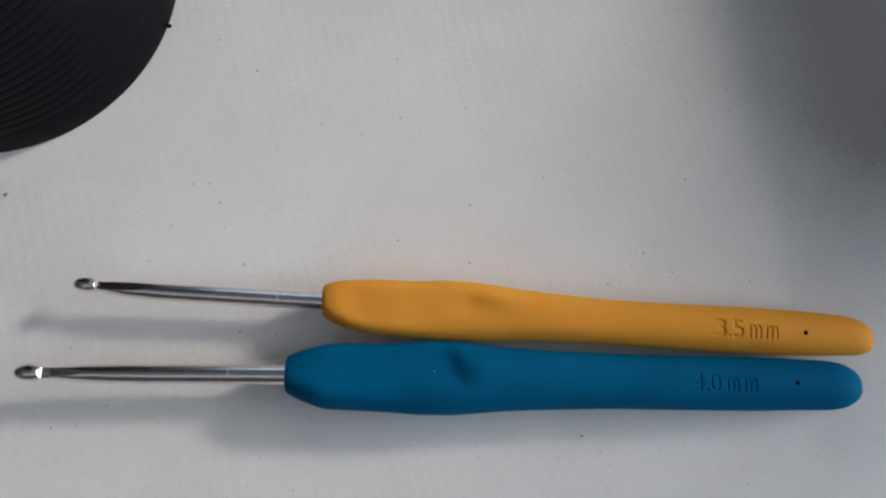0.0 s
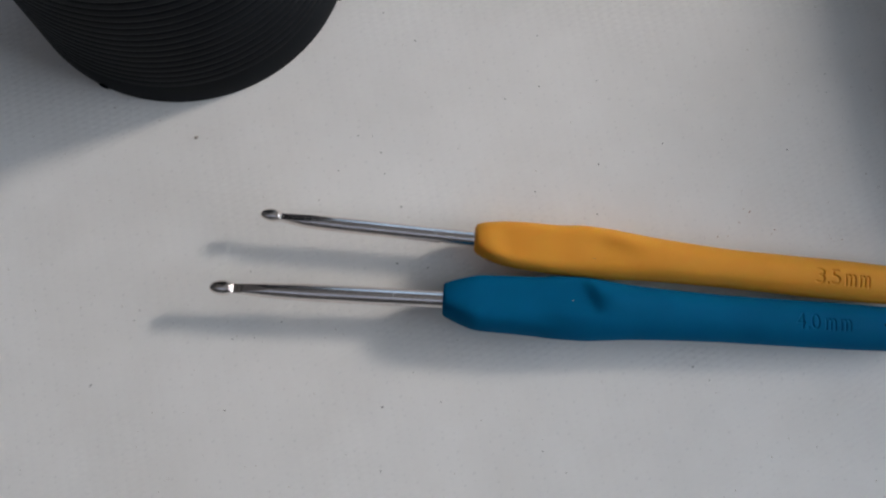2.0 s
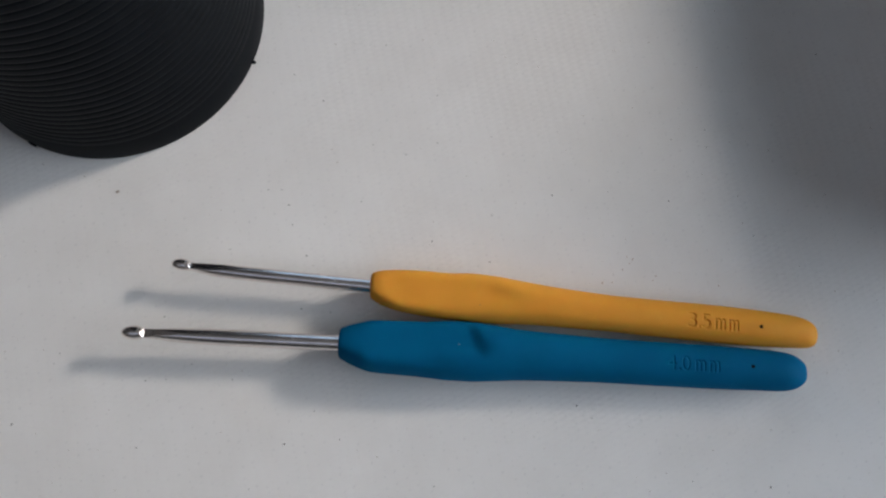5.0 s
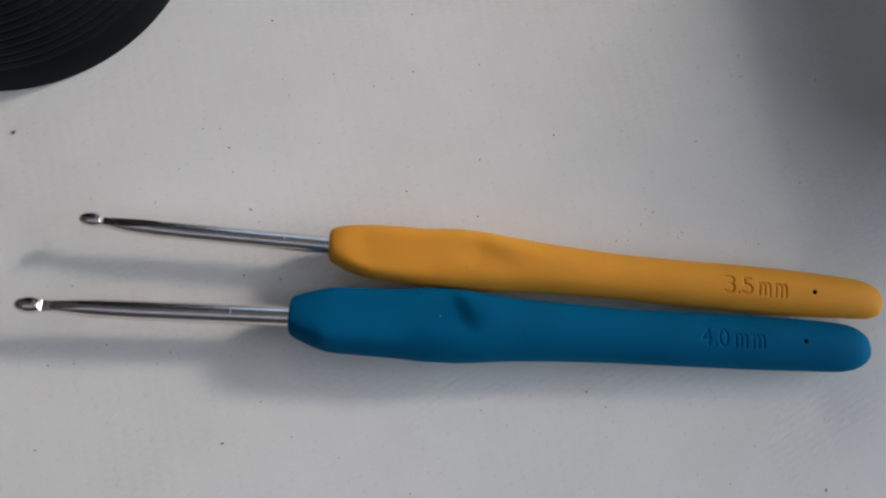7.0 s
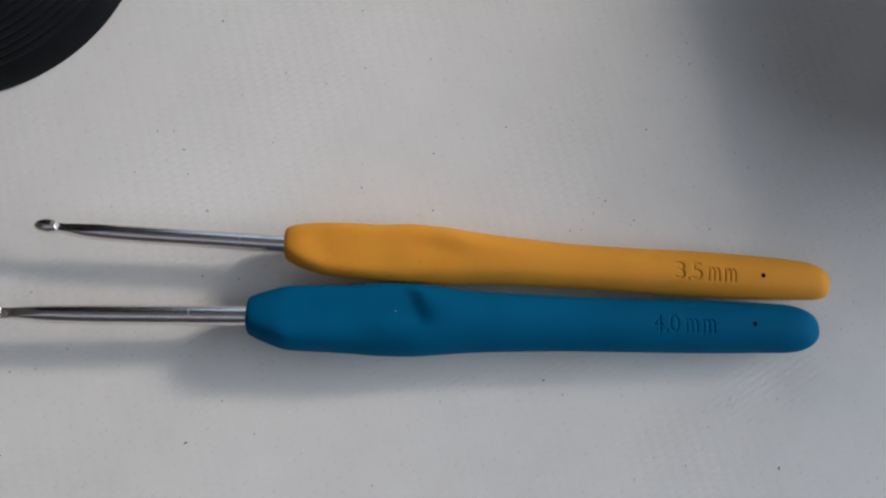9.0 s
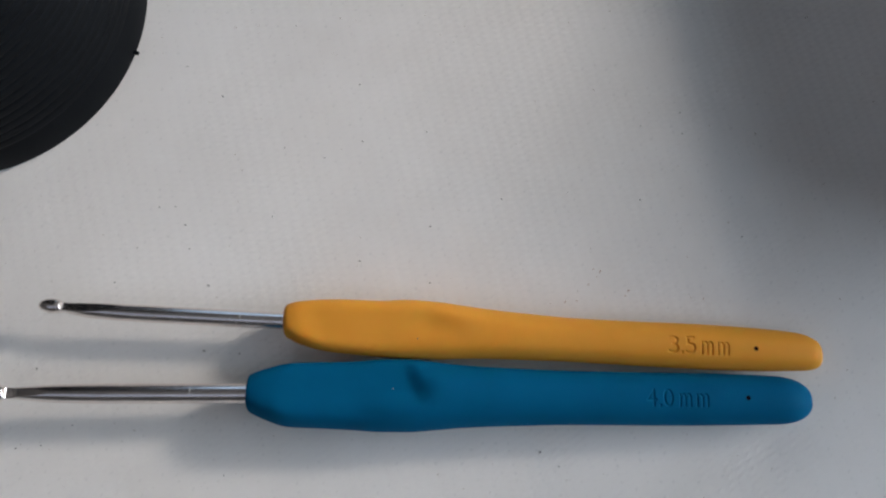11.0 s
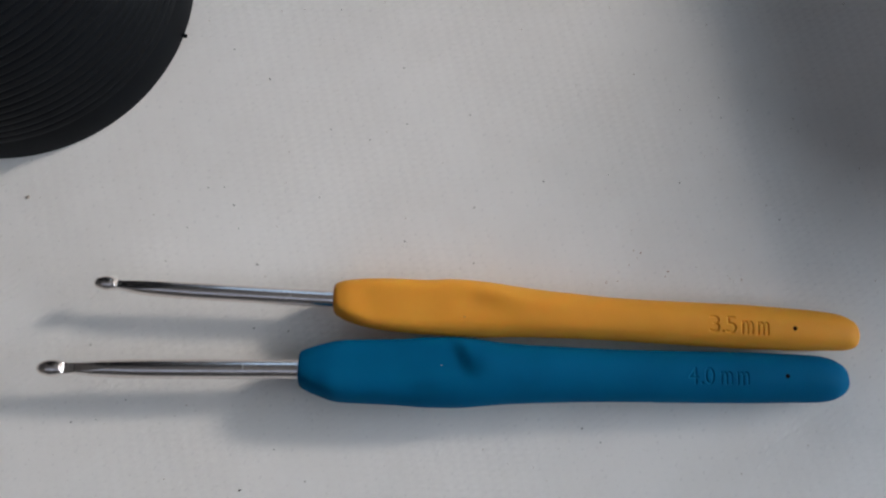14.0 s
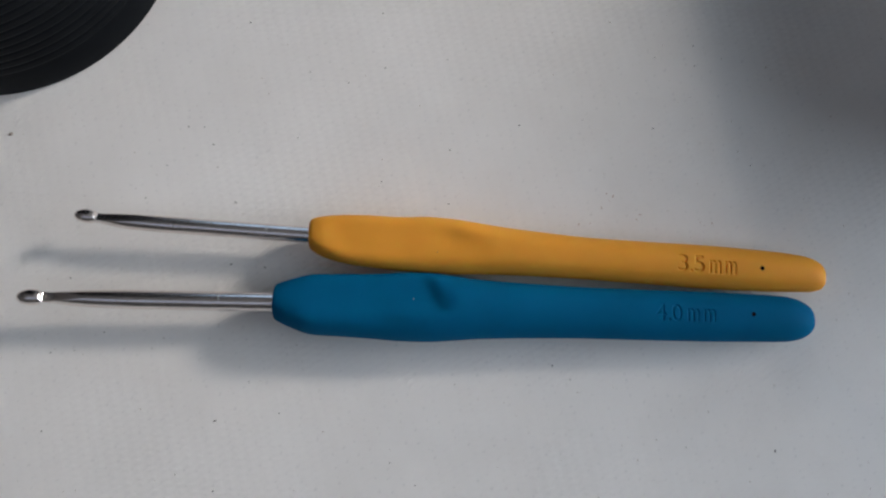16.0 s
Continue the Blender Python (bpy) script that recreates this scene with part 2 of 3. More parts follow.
# ---- the table and its cloth ----
table = thing("table", pose(0.05, 0.25, ZF), "wooden table under a white cloth", "table")
TOP = -ZF - 0.0012
part("tabletop", boxes((-0.75, 0.75, -0.55, 0.55, TOP - 0.025, TOP), bevel=0.004), WOOD, table)
for sx in (-1, 1):
    for sy in (-1, 1):
        part("leg", boxes((sx * 0.68 - 0.03, sx * 0.68 + 0.03, sy * 0.48 - 0.03, sy * 0.48 + 0.03, 0, TOP - 0.025), bevel=0.004), WOOD, table)
cloth_bm = boxes((-0.72, 0.82, -0.32, 0.82, -0.0012, 0.0), bevel=0.0004)
cloth = new("tablecloth", finish(cloth_bm, "tablecloth", CLOTH, False))
tagged(cloth, "white woven-textured tablecloth with scattered crumbs", "tablecloth")


# ---- the ribbed black pot ----
def ribbed_pot(m, label):
    """A black pot: a plain foot, then a wall of closely set rounded ribs, hollow inside."""
    pot = thing("ribbed_pot", m, label, "pot")
    R, H, PITCH, DEPTH, FOOT = 0.0419, 0.165, 0.00245, 0.00022, 0.0088
    prof = [(0.0, 0.0006), (R - 0.006, 0.0006), (R - 0.0045, 0.0), (R - 0.0006, 0.0), (R - 0.0001, 0.0004), (R, 0.0010), (R, FOOT - 0.0006)]
    z = FOOT
    while z < H - 0.006:
        for u, d in ((0.0, 1.0), (0.10, 0.55), (0.22, 0.15), (0.40, 0.0), (0.70, 0.0), (0.86, 0.15), (0.95, 0.55)):
            prof.append((R - DEPTH * d, z + u * PITCH))
        z += PITCH
    prof += [(R, z), (R, H - 0.001), (R - 0.0008, H), (R - 0.0022, H), (R - 0.003, H - 0.001), (R - 0.003, 0.004), (0.0, 0.004)]
    prof = [(r - 0.07 * zz if r > 0.03 else r, zz) for r, zz in prof]     # the wall leans in a little
    n = 128
    bm = bmesh.new()
    rings = []
    for r, zz in prof:
        if r == 0.0:
            rings.append([bm.verts.new((0, 0, zz))])
        else:
            rings.append([bm.verts.new((r * math.cos(2 * math.pi * i / n), r * math.sin(2 * math.pi * i / n), zz)) for i in range(n)])
    for a, b in zip(rings, rings[1:]):
        for i in range(n):
            j = (i + 1) % n
            if len(a) == 1:
                bm.faces.new((a[0], b[i], b[j]))
            elif len(b) == 1:
                bm.faces.new((a[i], a[j], b[0]))
            else:
                bm.faces.new((a[i], a[j], b[j], b[i]))
    part("body", bm, BLACK, pot)
    return pot


def moulding_bit(pot, angle, size):
    """A stray flake of plastic at the pot's foot."""
    bm = bmesh.new()
    bmesh.ops.create_icosphere(bm, subdivisions=2, radius=1.0)
    rng = random.Random(5)
    for v in bm.verts:
        v.co = Vector((v.co.x * size[0], v.co.y * size[1], v.co.z * size[2])) * rng.uniform(0.75, 1.2)
    a = radians(angle)
    bmesh.ops.transform(bm, matrix=Matrix.Translation((0.0420 * math.cos(a), 0.0420 * math.sin(a), 0.0011)) @ Matrix.Rotation(a, 4, "Z"), verts=bm.verts)
    part("plastic_flake", bm, BLACK, pot, "small stray flake of black plastic")


pot = ribbed_pot(pose(-0.0972, 0.0884, 0), "matt black ribbed plastic pot on the white cloth")
moulding_bit(pot, -16.5, (0.0009, 0.0005, 0.0006))
moulding_bit(pot, -112.0, (0.0003, 0.0014, 0.0007))


def shade_box(m, long, wide, high, label):
    """An unseen, made-up low box with an overlapping lid; its corner stands at the origin of m."""
    blocker = thing("shade_box", m, label, "box")
    part("body", boxes((0.001, long - 0.001, 0.001, wide - 0.001, 0.0, high - 0.004), bevel=0.0008), BLOCKER, blocker)
    part("lid", boxes((0.0, long, 0.0, wide, high - 0.016, high), bevel=0.0015), BLOCKER, blocker)


# stands out of view, sized so that its shadow darkens the cloth's right
shade_box(pose(0.1580, 0.0250, 0, 0, 0, 9.0), 0.16, 0.25, 0.0530, "unseen low brown box added to shade the white cloth")


def shade_tin(m, R, H, label):
    """An unseen, made-up tall round blocker with a lipped lid."""
    tin = thing("tin", m, label, "tin")

    def turned(prof):
        return loft([[(r * math.cos(2 * math.pi * i / 96), r * math.sin(2 * math.pi * i / 96), z) for i in range(96)] for r, z in prof])
    seam = H - 0.0165
    part("body", turned([(R - 0.004, 0.0), (R - 0.0008, 0.0005), (R - 0.0005, 0.0015), (R - 0.0005, seam)]), BLOCKER, tin)
    part("lid", turned([(R - 0.0004, seam), (R + 0.0005, seam + 0.0002), (R + 0.0007, seam + 0.001), (R + 0.0005, H - 0.0015), (R - 0.001, H),
                        (R - 0.007, H + 0.0004), (R - 0.008, H - 0.0002)]), BLOCKER, tin)


# light blocker out of view, dims sun and sky over the grips' right ends
shade_tin(pose(0.439, 0.193, 0), 0.075, 0.200, "unseen tall brown cylinder added to shade the right of the cloth")


# ---- the two crochet hooks ----
def grip_surface(spec, x, ang):
    """A point of the grip's skin in the hook's own frame (metres), at x along it and the angle round it (0: +y, 90: up)."""
    mm = x * 1000
    w, cy = curve_at(spec["half"], mm) / 1000, curve_at(spec["mid"], mm) / 1000
    hz = w * curve_at(spec["tall"], mm)
    p = Vector((w * math.cos(ang), hz * math.sin(ang)))
    for sign in (1, -1):
        lean = radians(spec["lean"])
        nrm = Vector((math.sin(lean), math.cos(lean))) * sign
        u = min(max((p.x * 1000 + 3.5) / 5.0, 0.0), 1.0)
        u = u * u * (3 - 2 * u)
        near, far = (curve_at(spec[key], mm - (p.x * 1000) * spec["skew"]) for key in ("flat", "flat_low"))
        d, lim, k = p.dot(nrm), (u * near + (1 - u) * far) * w, spec["soft"] / 1000
        q = max(k - abs(d - lim), 0.0) / k
        p += nrm * (min(d, lim) - q * q * k / 4 - d if d > 0 else 0.0)
    cz = curve_at(spec["rise"], mm) / 1000
    if ang < math.pi:
        for dx, dy, sx, sy, deep in spec["dents"]:
            p.y -= deep / 1000 * math.sin(ang) * math.exp(-((mm - dx) / sx) ** 2 - ((p.x * 1000 - dy) / sy) ** 2)
    return Vector((x, cy + p.x, cz + p.y))


def glyph_outline(letter, x0, x1, y0, y1):
    """The outline of one letter of the built-in font as edges (n, 2, 2), fitted into a box in metres."""
    font = bpy.data.curves.new("glyph", "FONT")
    font.body, font.fill_mode, font.resolution_u = letter, "NONE", 6
    tmp = bpy.data.objects.new("glyph", font)
    me = bpy.data.meshes.new_from_object(tmp)
    bpy.data.objects.remove(tmp)
    co = np.array([v.co[:2] for v in me.vertices])
    edges = np.array([e.vertices[:] for e in me.edges])
    bpy.data.meshes.remove(me)
    lo, hi = co.min(axis=0), co.max(axis=0)
    co = (co - lo) / (hi - lo) * (x1 - x0, y1 - y0) + (x0, y0)
    return co[edges]


def depth_inside(points, edges):
    """How far each point lies inside the outlines (below 0 outside), in metres."""
    a, b = edges[None, :, 0], edges[None, :, 1]
    p = points[:, None]
    ab = b - a
    u = np.clip(((p - a) * ab).sum(-1) / np.maximum((ab * ab).sum(-1), 1e-16), 0, 1)
    near = np.sqrt((((a + u[..., None] * ab) - p) ** 2).sum(-1)).min(axis=1)
    cross = (a[..., 1] > p[..., 1]) != (b[..., 1] > p[..., 1])
    rise = np.where(np.abs(ab[..., 1]) < 1e-12, 1e-12, ab[..., 1])
    at = a[..., 0] + (p[..., 1] - a[..., 1]) / rise * ab[..., 0]
    odd = (cross & (at > p[..., 0])).sum(axis=1) % 2 == 1
    return np.where(odd, near, -near)


def crochet_hook(spec, m, rubber, label, digits):
    hook = thing("crochet_hook", m, label, "crochet hook", "crochet hooks on the cloth")
    xs = [k[0] for k in spec["half"]]
    x0, x1 = xs[0], xs[-1]
    tx, ty = spec["mark"]
    steps = [x0 + 0.0] + [x0 + 6 * (i / 14) ** 1.6 for i in range(1, 15)]
    steps += [x0 + 6 + (x1 - x0 - 12) * i / 110 for i in range(1, 111)]
    steps += [x1 - 6 * (1 - i / 18) ** 1.8 for i in range(1, 19)]
    steps = sorted([v for v in steps if abs(v - tx) > 6.8] + [tx - 6.7 + 0.07 * i for i in range(192)])
    angles = [radians(54 + 74 * i / 92) for i in range(92)] + [radians(128 + 286 * i / 58) for i in range(58)]
    rings = [[grip_surface(spec, s / 1000, a) for a in angles] for s in steps]

    # the size, sunk into the skin: rounded grooves that follow the letters
    outlines = np.concatenate([glyph_outline(c, *(v * g / 1000 for v, g in zip(where, (1.05, 1.05, 1.0, 1.0)))) for c, where in zip(digits, spec["letters"])])
    spots = [(i, j) for i, s in enumerate(steps) if abs(s - tx) < 6.8 for j in range(93)]
    flat = np.array([(rings[i][j].x - tx / 1000, rings[i][j].y - ty / 1000 + 0.042 * spec["mark_slope"] * (rings[i][j].x - tx / 1000)) for i, j in spots])
    sunk = np.clip((depth_inside(flat, outlines) + 0.00010) / 0.00026, 0.0, 1.0)
    sunk = sunk * sunk * (3 - 2 * sunk)
    floor_of = {}
    for (i, j), d in zip(spots, sunk):
        rings[i][j].z -= spec["groove"] / 1000 * d
        floor_of[i, j] = d
    bm = loft(rings)
    n = len(angles)
    bm.faces.ensure_lookup_table()
    mark = bmesh.new()
    gone = []
    for i in range(len(steps) - 1):
        for j in range(92):
            if min(floor_of.get(key, 0.0) for key in ((i, j), (i, j + 1), (i + 1, j), (i + 1, j + 1))) > 0.6:
                f = bm.faces[i * n + j]
                mark.faces.new([mark.verts.new(v.co) for v in f.verts])
                gone.append(f)
    bmesh.ops.delete(bm, geom=gone, context="FACES_ONLY")
    bmesh.ops.remove_doubles(mark, verts=mark.verts, dist=0.000002)
    part("grip", bm, rubber, hook)
    part("size_mark", mark, rubber, hook, "sunken size lettering")

    # the metal: a straight shaft, a throat cut flat on top and the rounded, lipped head
    r = spec["gauge"] / 2000
    tip, col = Vector(spec["tip"]) / 1000, Vector(spec["collar"]) / 1000
    axis = (col - tip)
    length = axis.length
    frame_m = Matrix.Translation(tip) @ axis.to_track_quat("X", "Z").to_matrix().to_4x4()
    k = spec["gauge"] / 3.5
    wide = [(0, 0.05), (0.12, 0.50), (0.5, 0.93), (1.3, 1.30), (2.5, 1.52), (3.5, 1.46), (4.1, 1.26), (4.7, 1.04), (5.2, 0.95), (6.0, 0.98), (8, 1.18), (10, 1.38), (14.5, 1.60), (19, 1.72), (22, 1.75), (26, 1.75)]
    cut = [(0, 1.9), (3.0, 1.9), (4.0, 1.40), (4.4, 1.1), (4.7, 0.30), (5.0, 0.20), (5.6, 0.22), (6.6, 0.48), (8.5, 0.86), (11, 1.22), (13.5, 1.48), (16, 1.68), (19, 2.0), (26, 2.2)]
    low = [(0, 0.05), (0.4, 0.65), (1.2, 1.05), (3.0, 1.40), (6, 1.58), (12, 1.70), (20, 1.748), (26, 1.75)]

    bend = [(0, spec["bend"]), (4.6, spec["bend"] * 0.95), (6.5, spec["bend"] * 0.6), (11, 0.0), (26, 0.0)]     # the head stands a little off the shaft's line

    def section(s):
        ring = []
        w, c, d = curve_at(wide, s), curve_at(cut, s) + spec["full"] * min(max((s - 4.8) / 2.0, 0.0), 1.0), curve_at(low, s)
        up = w if s < 5 else w + (d - w) * min((s - 5) / 6, 1.0)
        for i in range(64):
            a = 2 * math.pi * i / 64
            zz = (up if math.sin(a) >= 0 else d) * math.sin(a)
            q = max(0.09 - abs(zz - c), 0.0) / 0.09
            zz = min(zz, c) - q * q * 0.09 / 4
            q = Matrix.Rotation(radians(spec["roll"]), 2) @ Vector((w * math.cos(a), zz))
            ring.append((s * k / 1000, (q.x * k + curve_at(bend, s)) / 1000, q.y * k / 1000))
        return ring
    ss = [0, 0.05, 0.12, 0.25, 0.45, 0.8] + [0.8 + i * 0.14 for i in range(1, 36)] + [5.84 + i * 0.4 for i in range(1, 51)]
    head = part("hook_head", loft([section(s) for s in ss], "first"), STEEL, hook, "polished barbed hook head")
    head.matrix_basis = frame_m
    end = ss[-1] * k / 1000
    rings = [[(s, r * math.cos(2 * math.pi * i / 64), r * math.sin(2 * math.pi * i / 64)) for i in range(64)]
             for s in (end - 0.0001, end + 0.004, (end + length) / 2, length - 0.004, length + 0.004)]
    shaft = part("shaft", loft(rings, False), STEEL, hook, "polished round metal shaft")
    shaft.matrix_basis = frame_m
    # a short bright nick across the shaft
    s = length - spec["nick"] / 1000
    rings = []
    for i in range(9):
        a = radians(62 + 34 * i / 8)
        rings.append([(s + dx, (r + dr) * math.cos(a), (r + dr) * math.sin(a)) for dx, dr in ((-0.00009, 0), (0.00009, 0), (0.00006, 0.00003), (-0.00006, 0.00003))])
    nick = part("nick", loft(rings), SCRATCH, hook, "short bright nick in the metal")
    nick.matrix_basis = frame_m

    # a speck stuck to the grip
    c = skin_at(spec, spec["speck"][0] / 1000, spec["speck"][1] / 1000)
    bm = bmesh.new()
    bmesh.ops.create_icosphere(bm, subdivisions=1, radius=0.00014)
    bmesh.ops.transform(bm, matrix=Matrix.Translation(c) @ Matrix.Diagonal((1.3, 0.8, 0.4, 1)), verts=bm.verts)
    part("speck", bm, spec["dirt"], hook, "tiny speck stuck to the rubber")

    # the pinhole near the end: a disc on the skin, its inner shade painted near-black
    hx, hy = spec["hole"][0] / 1000, spec["hole"][1] / 1000
    c = skin_at(spec, hx, hy)
    bm = bmesh.new()
    outer = [bm.verts.new(skin_at(spec, hx + 0.00046 * math.cos(a), hy + 0.00046 * math.sin(a)) + Vector((0, 0, 0.00003)))
             for a in (2 * math.pi * i / 20 for i in range(20))]
    inner = [bm.verts.new(skin_at(spec, hx + 0.00036 * math.cos(a), hy + 0.00036 * math.sin(a)) + Vector((0, 0, 0.00001)))
             for a in (2 * math.pi * i / 20 for i in range(20))]
    for i in range(20):
        bm.faces.new((outer[i], outer[(i + 1) % 20], inner[(i + 1) % 20], inner[i]))
    bm.faces.new(inner)
    part("pinhole", bm, HOLE, hook, "small dark pinhole")
    return hook


def skin_at(spec, x, y):
    """The top of the grip over (x, y), found by halving the angle."""
    lo, hi = 0.0, math.pi
    for _ in range(24):
        mid = (lo + hi) / 2
        if grip_surface(spec, x, mid).y > y:
            lo = mid
        else:
            hi = mid
    return grip_surface(spec, x, (lo + hi) / 2)


BLUE_HOOK = dict(
    half=[(-26.2, 3.2), (-26.0, 3.65), (-25.5, 3.95), (-22.7, 5.1), (-18, 6.35), (-12, 6.6), (-6, 6.8), (0.7, 7.25), (5.4, 7.3), (11.3, 6.85), (17, 6.3), (29, 5.75),
          (41, 5.45), (52.5, 5.4), (64, 5.35), (76, 5.1), (82, 4.9), (85, 4.4), (87, 3.5), (88.3, 2.3), (88.9, 0.6)],
    mid=[(-27.0, 0.75), (-25.7, 0.65), (-18, 0.35), (-12, 0.35), (-6, 0.3), (5, 0.4), (17, 0.3), (29, 0.25), (53, 0.1), (76, 0.05), (88.8, -0.2)],
    tall=[(-26, 1.0), (-12, 0.92), (5, 0.90), (20, 0.98), (60, 1.0), (89, 1.0)],
    flat=[(-27, 1.1), (-23, 0.85), (-16, 0.68), (-6, 0.66), (2, 0.66), (7.0, 0.68), (10.5, 1.0), (15.0, 1.14), (89, 1.2)],
    flat_low=[(-27, 1.1), (-23, 0.85), (-16, 0.68), (-6, 0.68), (3, 0.78), (12, 0.95), (20, 1.14), (89, 1.2)],
    rise=[(-27, 7.6), (5, 6.7), (50, 5.6), (89, 5.15)],
    soft=1.7, lean=14.0, skew=-0.32, dents=[(9.0, 1.2, 1.7, 2.2, 0.28), (-1.5, -4.0, 3.5, 1.4, 0.30)], roll=-8.0, full=0.38, bend=0.10, gauge=4.0, tip=(-79.4, 0.15, 8.6), collar=(-26.0, 0.6, 7.5), nick=11.5, speck=(3.0, 1.6), dirt=SMUDGE, mark=(59.7, 0.2), mark_slope=0.2, groove=0.19, hole=(74.0, 0.3),
    letters=[(-6.0, -4.0, -1.75, 1.75), (-3.55, -3.05, -1.75, -1.25), (-2.75, -0.85, -1.75, 1.75), (0.35, 2.65, -1.75, 0.95), (3.6, 5.95, -1.75, 0.95)])
YELLOW_HOOK = dict(
    half=[(-19.6, 2.6), (-19.4, 3.1), (-18.7, 3.6), (-16.2, 4.5), (-11.4, 5.3), (-6.6, 5.6), (0.5, 5.8), (5.3, 6.05), (11.2, 5.95), (17, 5.5), (23, 5.1), (29, 4.85),
          (41, 4.55), (53, 4.6), (65, 4.7), (77, 4.5), (86.4, 4.0), (89.0, 3.62), (90.3, 3.15), (90.8, 2.9), (91.15, 2.6), (91.45, 2.2), (91.65, 1.5)],
    mid=[(-19.9, 15.4), (-18.6, 15.3), (-16, 14.95), (-11.4, 14.55), (-6.6, 14.3), (0.5, 13.95), (5.3, 13.95), (11.2, 13.7), (17, 13.4), (29, 12.65),
         (41, 11.95), (53, 11.4), (65, 10.9), (77, 10.4), (86.4, 10.0), (91.8, 9.3)],
    tall=[(-20, 1.05), (-12, 1.05), (5, 1.05), (20, 1.05), (60, 1.05), (92, 1.0)],
    flat=[(-20, 1.1), (-17, 0.86), (-11, 0.68), (0, 0.68), (9.5, 0.70), (13.0, 0.76), (20.5, 1.02), (29, 1.14), (92, 1.2)],
    flat_low=[(-20, 1.1), (-17, 0.86), (-11, 0.68), (0, 0.70), (8, 0.80), (15, 0.93), (24, 1.12), (92, 1.2)],
    rise=[(-20, 7.0), (5, 6.1), (50, 5.3), (92, 4.75)],
    soft=1.3, lean=-4.0, skew=-0.30, dents=[(10.5, 0.3, 4.5, 2.5, 0.12)], roll=-32.0, full=0.0, bend=0.60, gauge=3.5, tip=(-69.6, 17.45, 7.9), collar=(-19.4, 15.3, 6.9), nick=9.2, speck=(7.7, 11.6), dirt=CRUMB, mark=(64.8, 10.75), mark_slope=1.0, groove=0.27, hole=(76.6, 10.2),
    letters=[(-5.95, -3.9, -1.75, 1.75), (-3.5, -3.0, -1.75, -1.25), (-2.65, -0.6, -1.75, 1.75), (0.5, 2.8, -1.75, 0.95), (3.65, 5.95, -1.75, 0.95)])
crochet_hook(BLUE_HOOK, pose(0, 0, 0), BLUE, "crochet hook with a teal rubber grip on white cloth", "4.0mm")
crochet_hook(YELLOW_HOOK, pose(0, 0, 0), YELLOW, "crochet hook with a mustard yellow rubber grip on white cloth", "3.5mm")


# ---- crumbs and lint on the cloth ----
def crumb(x, y, size, mat, name, label, group, turn=0.0, long=1.0, rng=random.Random(11)):
    bm = bmesh.new()
    bmesh.ops.create_icosphere(bm, subdivisions=1, radius=1.0)
    for v in bm.verts:
        k = rng.uniform(0.7, 1.25)
        v.co = Vector((v.co.x * size * long * k, v.co.y * size * k, v.co.z * size * 0.45 * k))
    low = min(v.co.z for v in bm.verts)
    ob = new(name, finish(bm, name, mat))
    ob.matrix_world = pose(x, y, -low - size * 0.05, 0, 0, turn)
    return tagged(ob, label, "crumb", group)


# x, y in millimetres, size in hundredths of a millimetre, stretch in tenths, turn
DARK = [(25.8, 43.5, 24, 12, 30), (56.6, 43.7, 24, 12, 60), (40.5, 45.3, 16, 10, 0), (-36.9, 66.7, 22, 20, 140),
        (-45.4, 73.8, 20, 12, 30), (10.1, 37.2, 22, 16, 40), (-5.2, 29.3, 22, 16, 150), (10.1, 24.6, 22, 14, 20), (33.4, -10.9, 24, 15, 60),
        (-38.7, -24.3, 26, 18, 20), (-25.2, -22.4, 20, 12, 0), (-37.6, 9.6, 26, 14, 30), (-30.1, 9.1, 22, 13, 80), (-106.7, -23.3, 26, 22, 50)]
FAINT = [(-43.4, 36.9, 15, 24, 160), (-45.8, 41.0, 15, 14, 0), (-42.1, 31.6, 13, 20, 20), (-57.6, 24.1, 13, 18, 70), (-37.5, 23.6, 18, 22, 150),
         (-72.3, 5.6, 20, 12, 0), (-53.3, -9.2, 13, 12, 0), (-75.0, -10.7, 15, 20, 30), (66.5, 64.2, 14, 16, 20), (66.8, 59.3, 13, 14, 0),
         (81.4, -27.9, 22, 16, 70), (62.2, -27.6, 14, 14, 0), (37.3, -13.8, 15, 12, 0), (-1.2, -32.2, 14, 14, 0), (4.3, -36.7, 14, 12, 0),
         (-53.4, 31.7, 15, 14, 10), (-46.3, -35.5, 14, 12, 0), (78.8, 35.5, 14, 18, 30), (-24.5, 39.0, 12, 20, 10), (-97.5, -5.2, 14, 14, 0),
         (-75.1, -27.2, 18, 14, 0), (-38.1, -38.7, 18, 18, 60), (-5.3, 56.5, 14, 22, 160), (-22.5, 54.9, 14, 16, 30), (9.1, 58.9, 14, 14, 0),
         (-49.3, 40.9, 15, 14, 0), (-21.1, 84.1, 14, 14, 0), (-6.2, 70.0, 13, 24, 20), (-69.9, -10.1, 14, 14, 0), (-98.5, -7.7, 14, 12, 0),
         (-32.0, -15.9, 14, 14, 0), (97.3, 88.0, 15, 14, 0), (-13.6, 52.6, 12, 22, 30), (57.4, 61.0, 13, 16, 0), (-63.9, -6.0, 16, 12, 0)]
for x, y, size, long, turn in DARK:
    crumb(x / 1000, y / 1000, size * 0.74 / 1e5, CRUMB, "crumb", "tiny dark crumb lying on the white cloth", "dark crumbs on the cloth", turn, long / 10)
crumb(-0.0889, 0.0380, 0.00040, SMUDGE, "pale_crumb", "pale grey-green crumb near the black pot", "pale crumbs on the cloth", 10, 1.3)
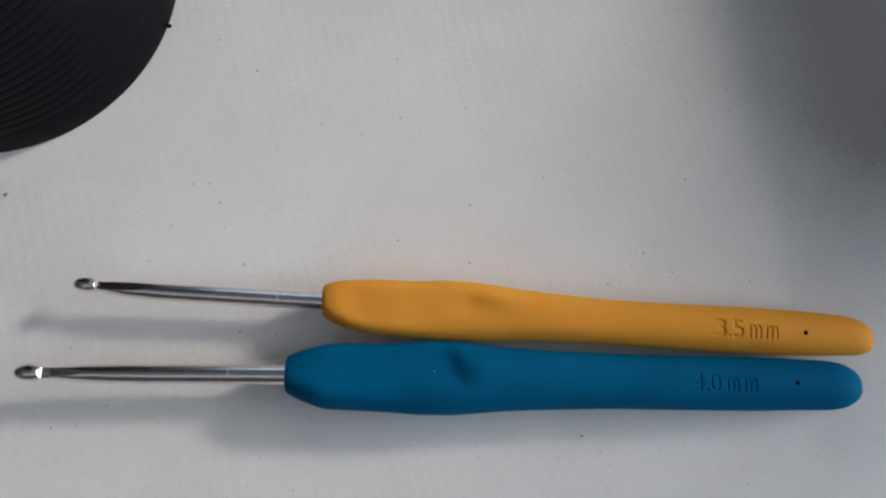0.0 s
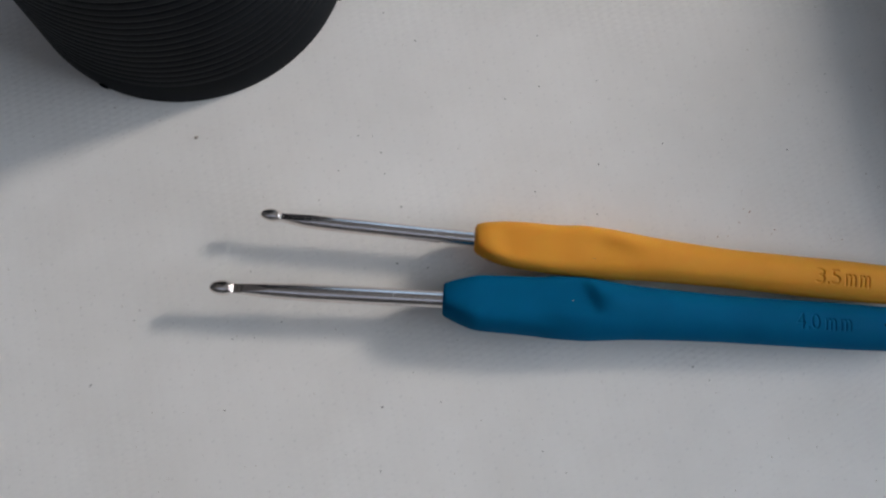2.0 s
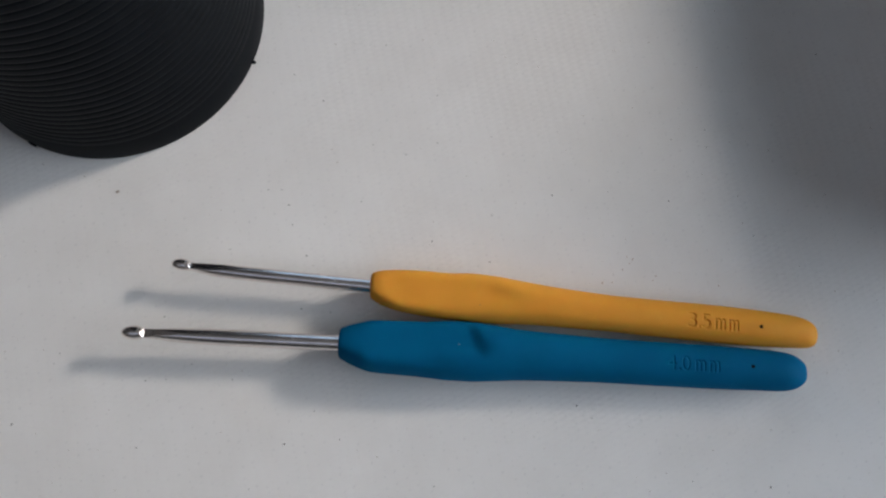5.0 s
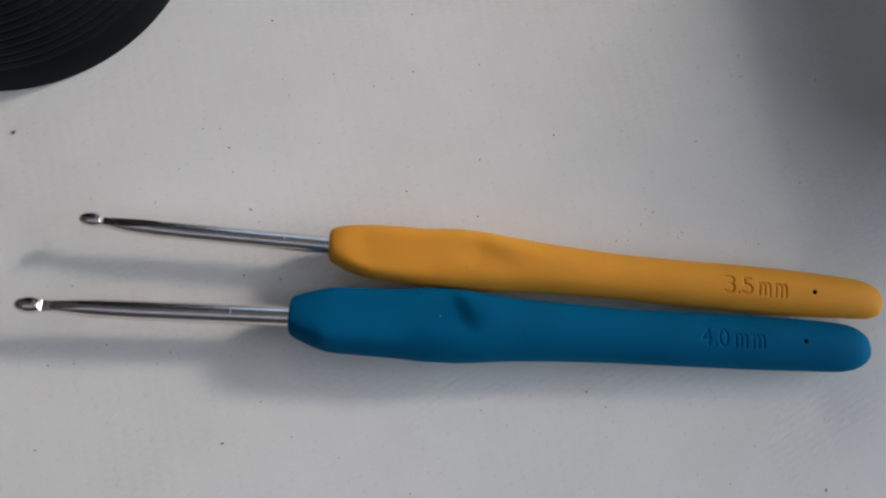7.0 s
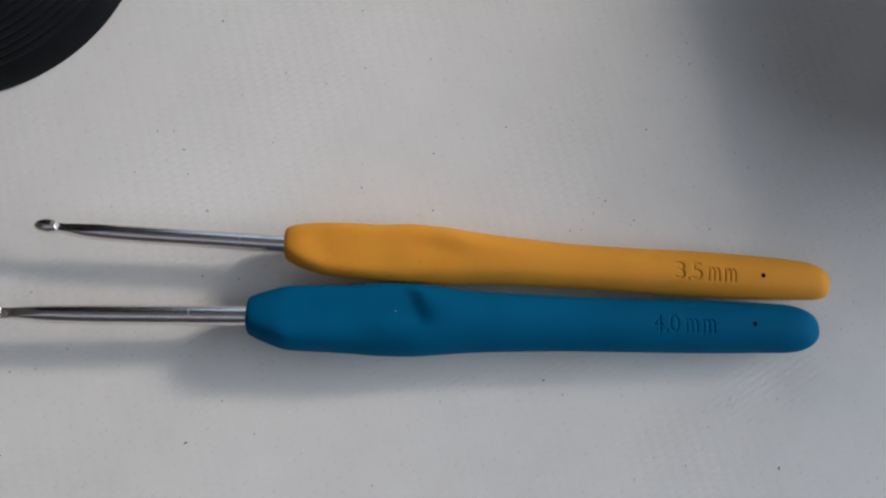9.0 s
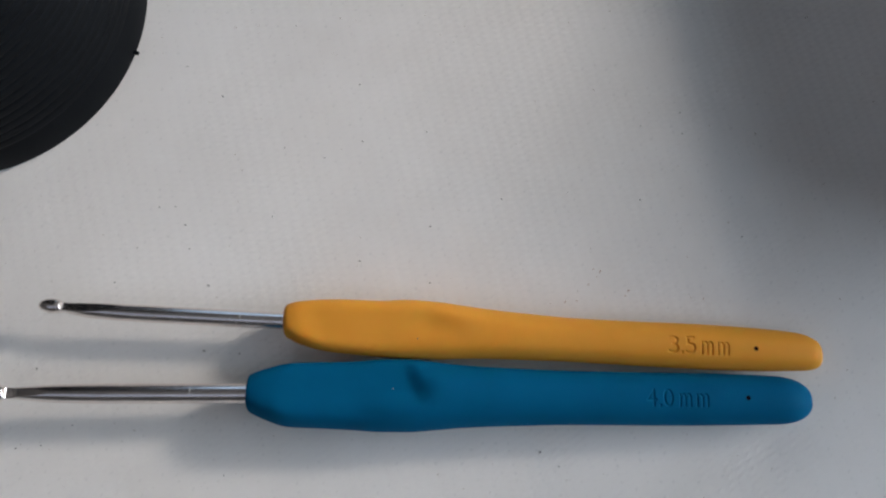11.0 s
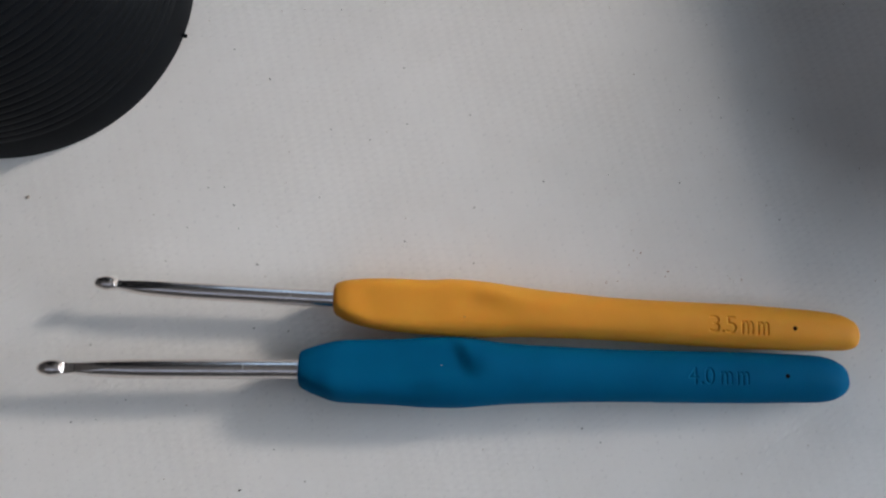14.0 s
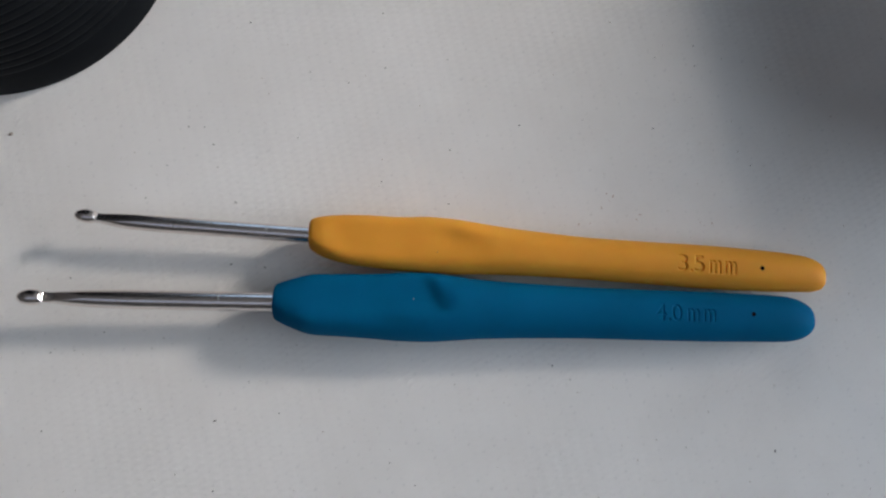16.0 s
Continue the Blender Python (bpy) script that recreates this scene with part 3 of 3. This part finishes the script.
for x, y, size, long, turn in FAINT:
    crumb(x / 1000, y / 1000, size / 1e5, LINT, "lint_speck", "very small grey lint speck on the white cloth", "lint specks on the cloth", turn, long / 10)
RUSTY = [(46.4, 26.3), (45.7, 28.0), (47.2, 27.4), (44.6, 24.6), (52.5, 22.2), (53.2, 23.3), (41.9, 21.0), (39.4, 20.7), (69.5, 21.7), (66.9, 21.9)]
for i, (x, y) in enumerate(RUSTY):
    crumb(x / 1000, y / 1000, 0.00009 + 0.00003 * (i % 3), RUST, "rusty_crumb", "tiny reddish brown crumb beside the yellow grip", "reddish crumbs beside the grip", 35 * i, 1.6 + 0.5 * (i % 4))

# a curled fibre beyond the hooks
rings = []
for i in range(25):
    a = radians(-150 + 215 * i / 24)
    c = Vector((0.0017 * math.cos(a), 0.0014 * math.sin(a), 0.0001 + 0.0004 * i / 24))
    out = Vector((math.cos(a), math.sin(a), 0))
    rings.append([c + 0.00008 * (out * math.cos(b) + Vector((0, 0, 1)) * math.sin(b)) for b in (2 * math.pi * k / 8 for k in range(8))])
fibre = new("fibre", finish(loft(rings), "fibre", SMUDGE))
fibre.matrix_world = pose(-0.0372, 0.0985, 0)
tagged(fibre, "short curled grey fibre lying on white cloth", "fibre")

# the finest dust, past counting
rng = random.Random(23)
bm = bmesh.new()
for _ in range(420):
    x, y, r = rng.uniform(-0.16, 0.14), rng.uniform(-0.06, 0.12), rng.choice((0.00005, 0.00007, 0.00007, 0.00010))
    a, k = rng.uniform(0, math.pi), rng.uniform(1.0, 2.6)
    c, s_ = math.cos(a), math.sin(a)
    base = [bm.verts.new((x + r * (k * p * c - q * s_), y + r * (k * p * s_ + q * c), -0.00001)) for p, q in ((-1, -1), (1, -0.8), (1.2, 0.9), (-0.8, 1))]
    tipv = bm.verts.new((x, y, r * 0.8))
    for i in range(4):
        bm.faces.new((base[i], base[(i + 1) % 4], tipv))
tagged(new("dust", finish(bm, "dust", SMUDGE, False)), "fine pale dust scattered over the white cloth", "dust", kind="stuff")
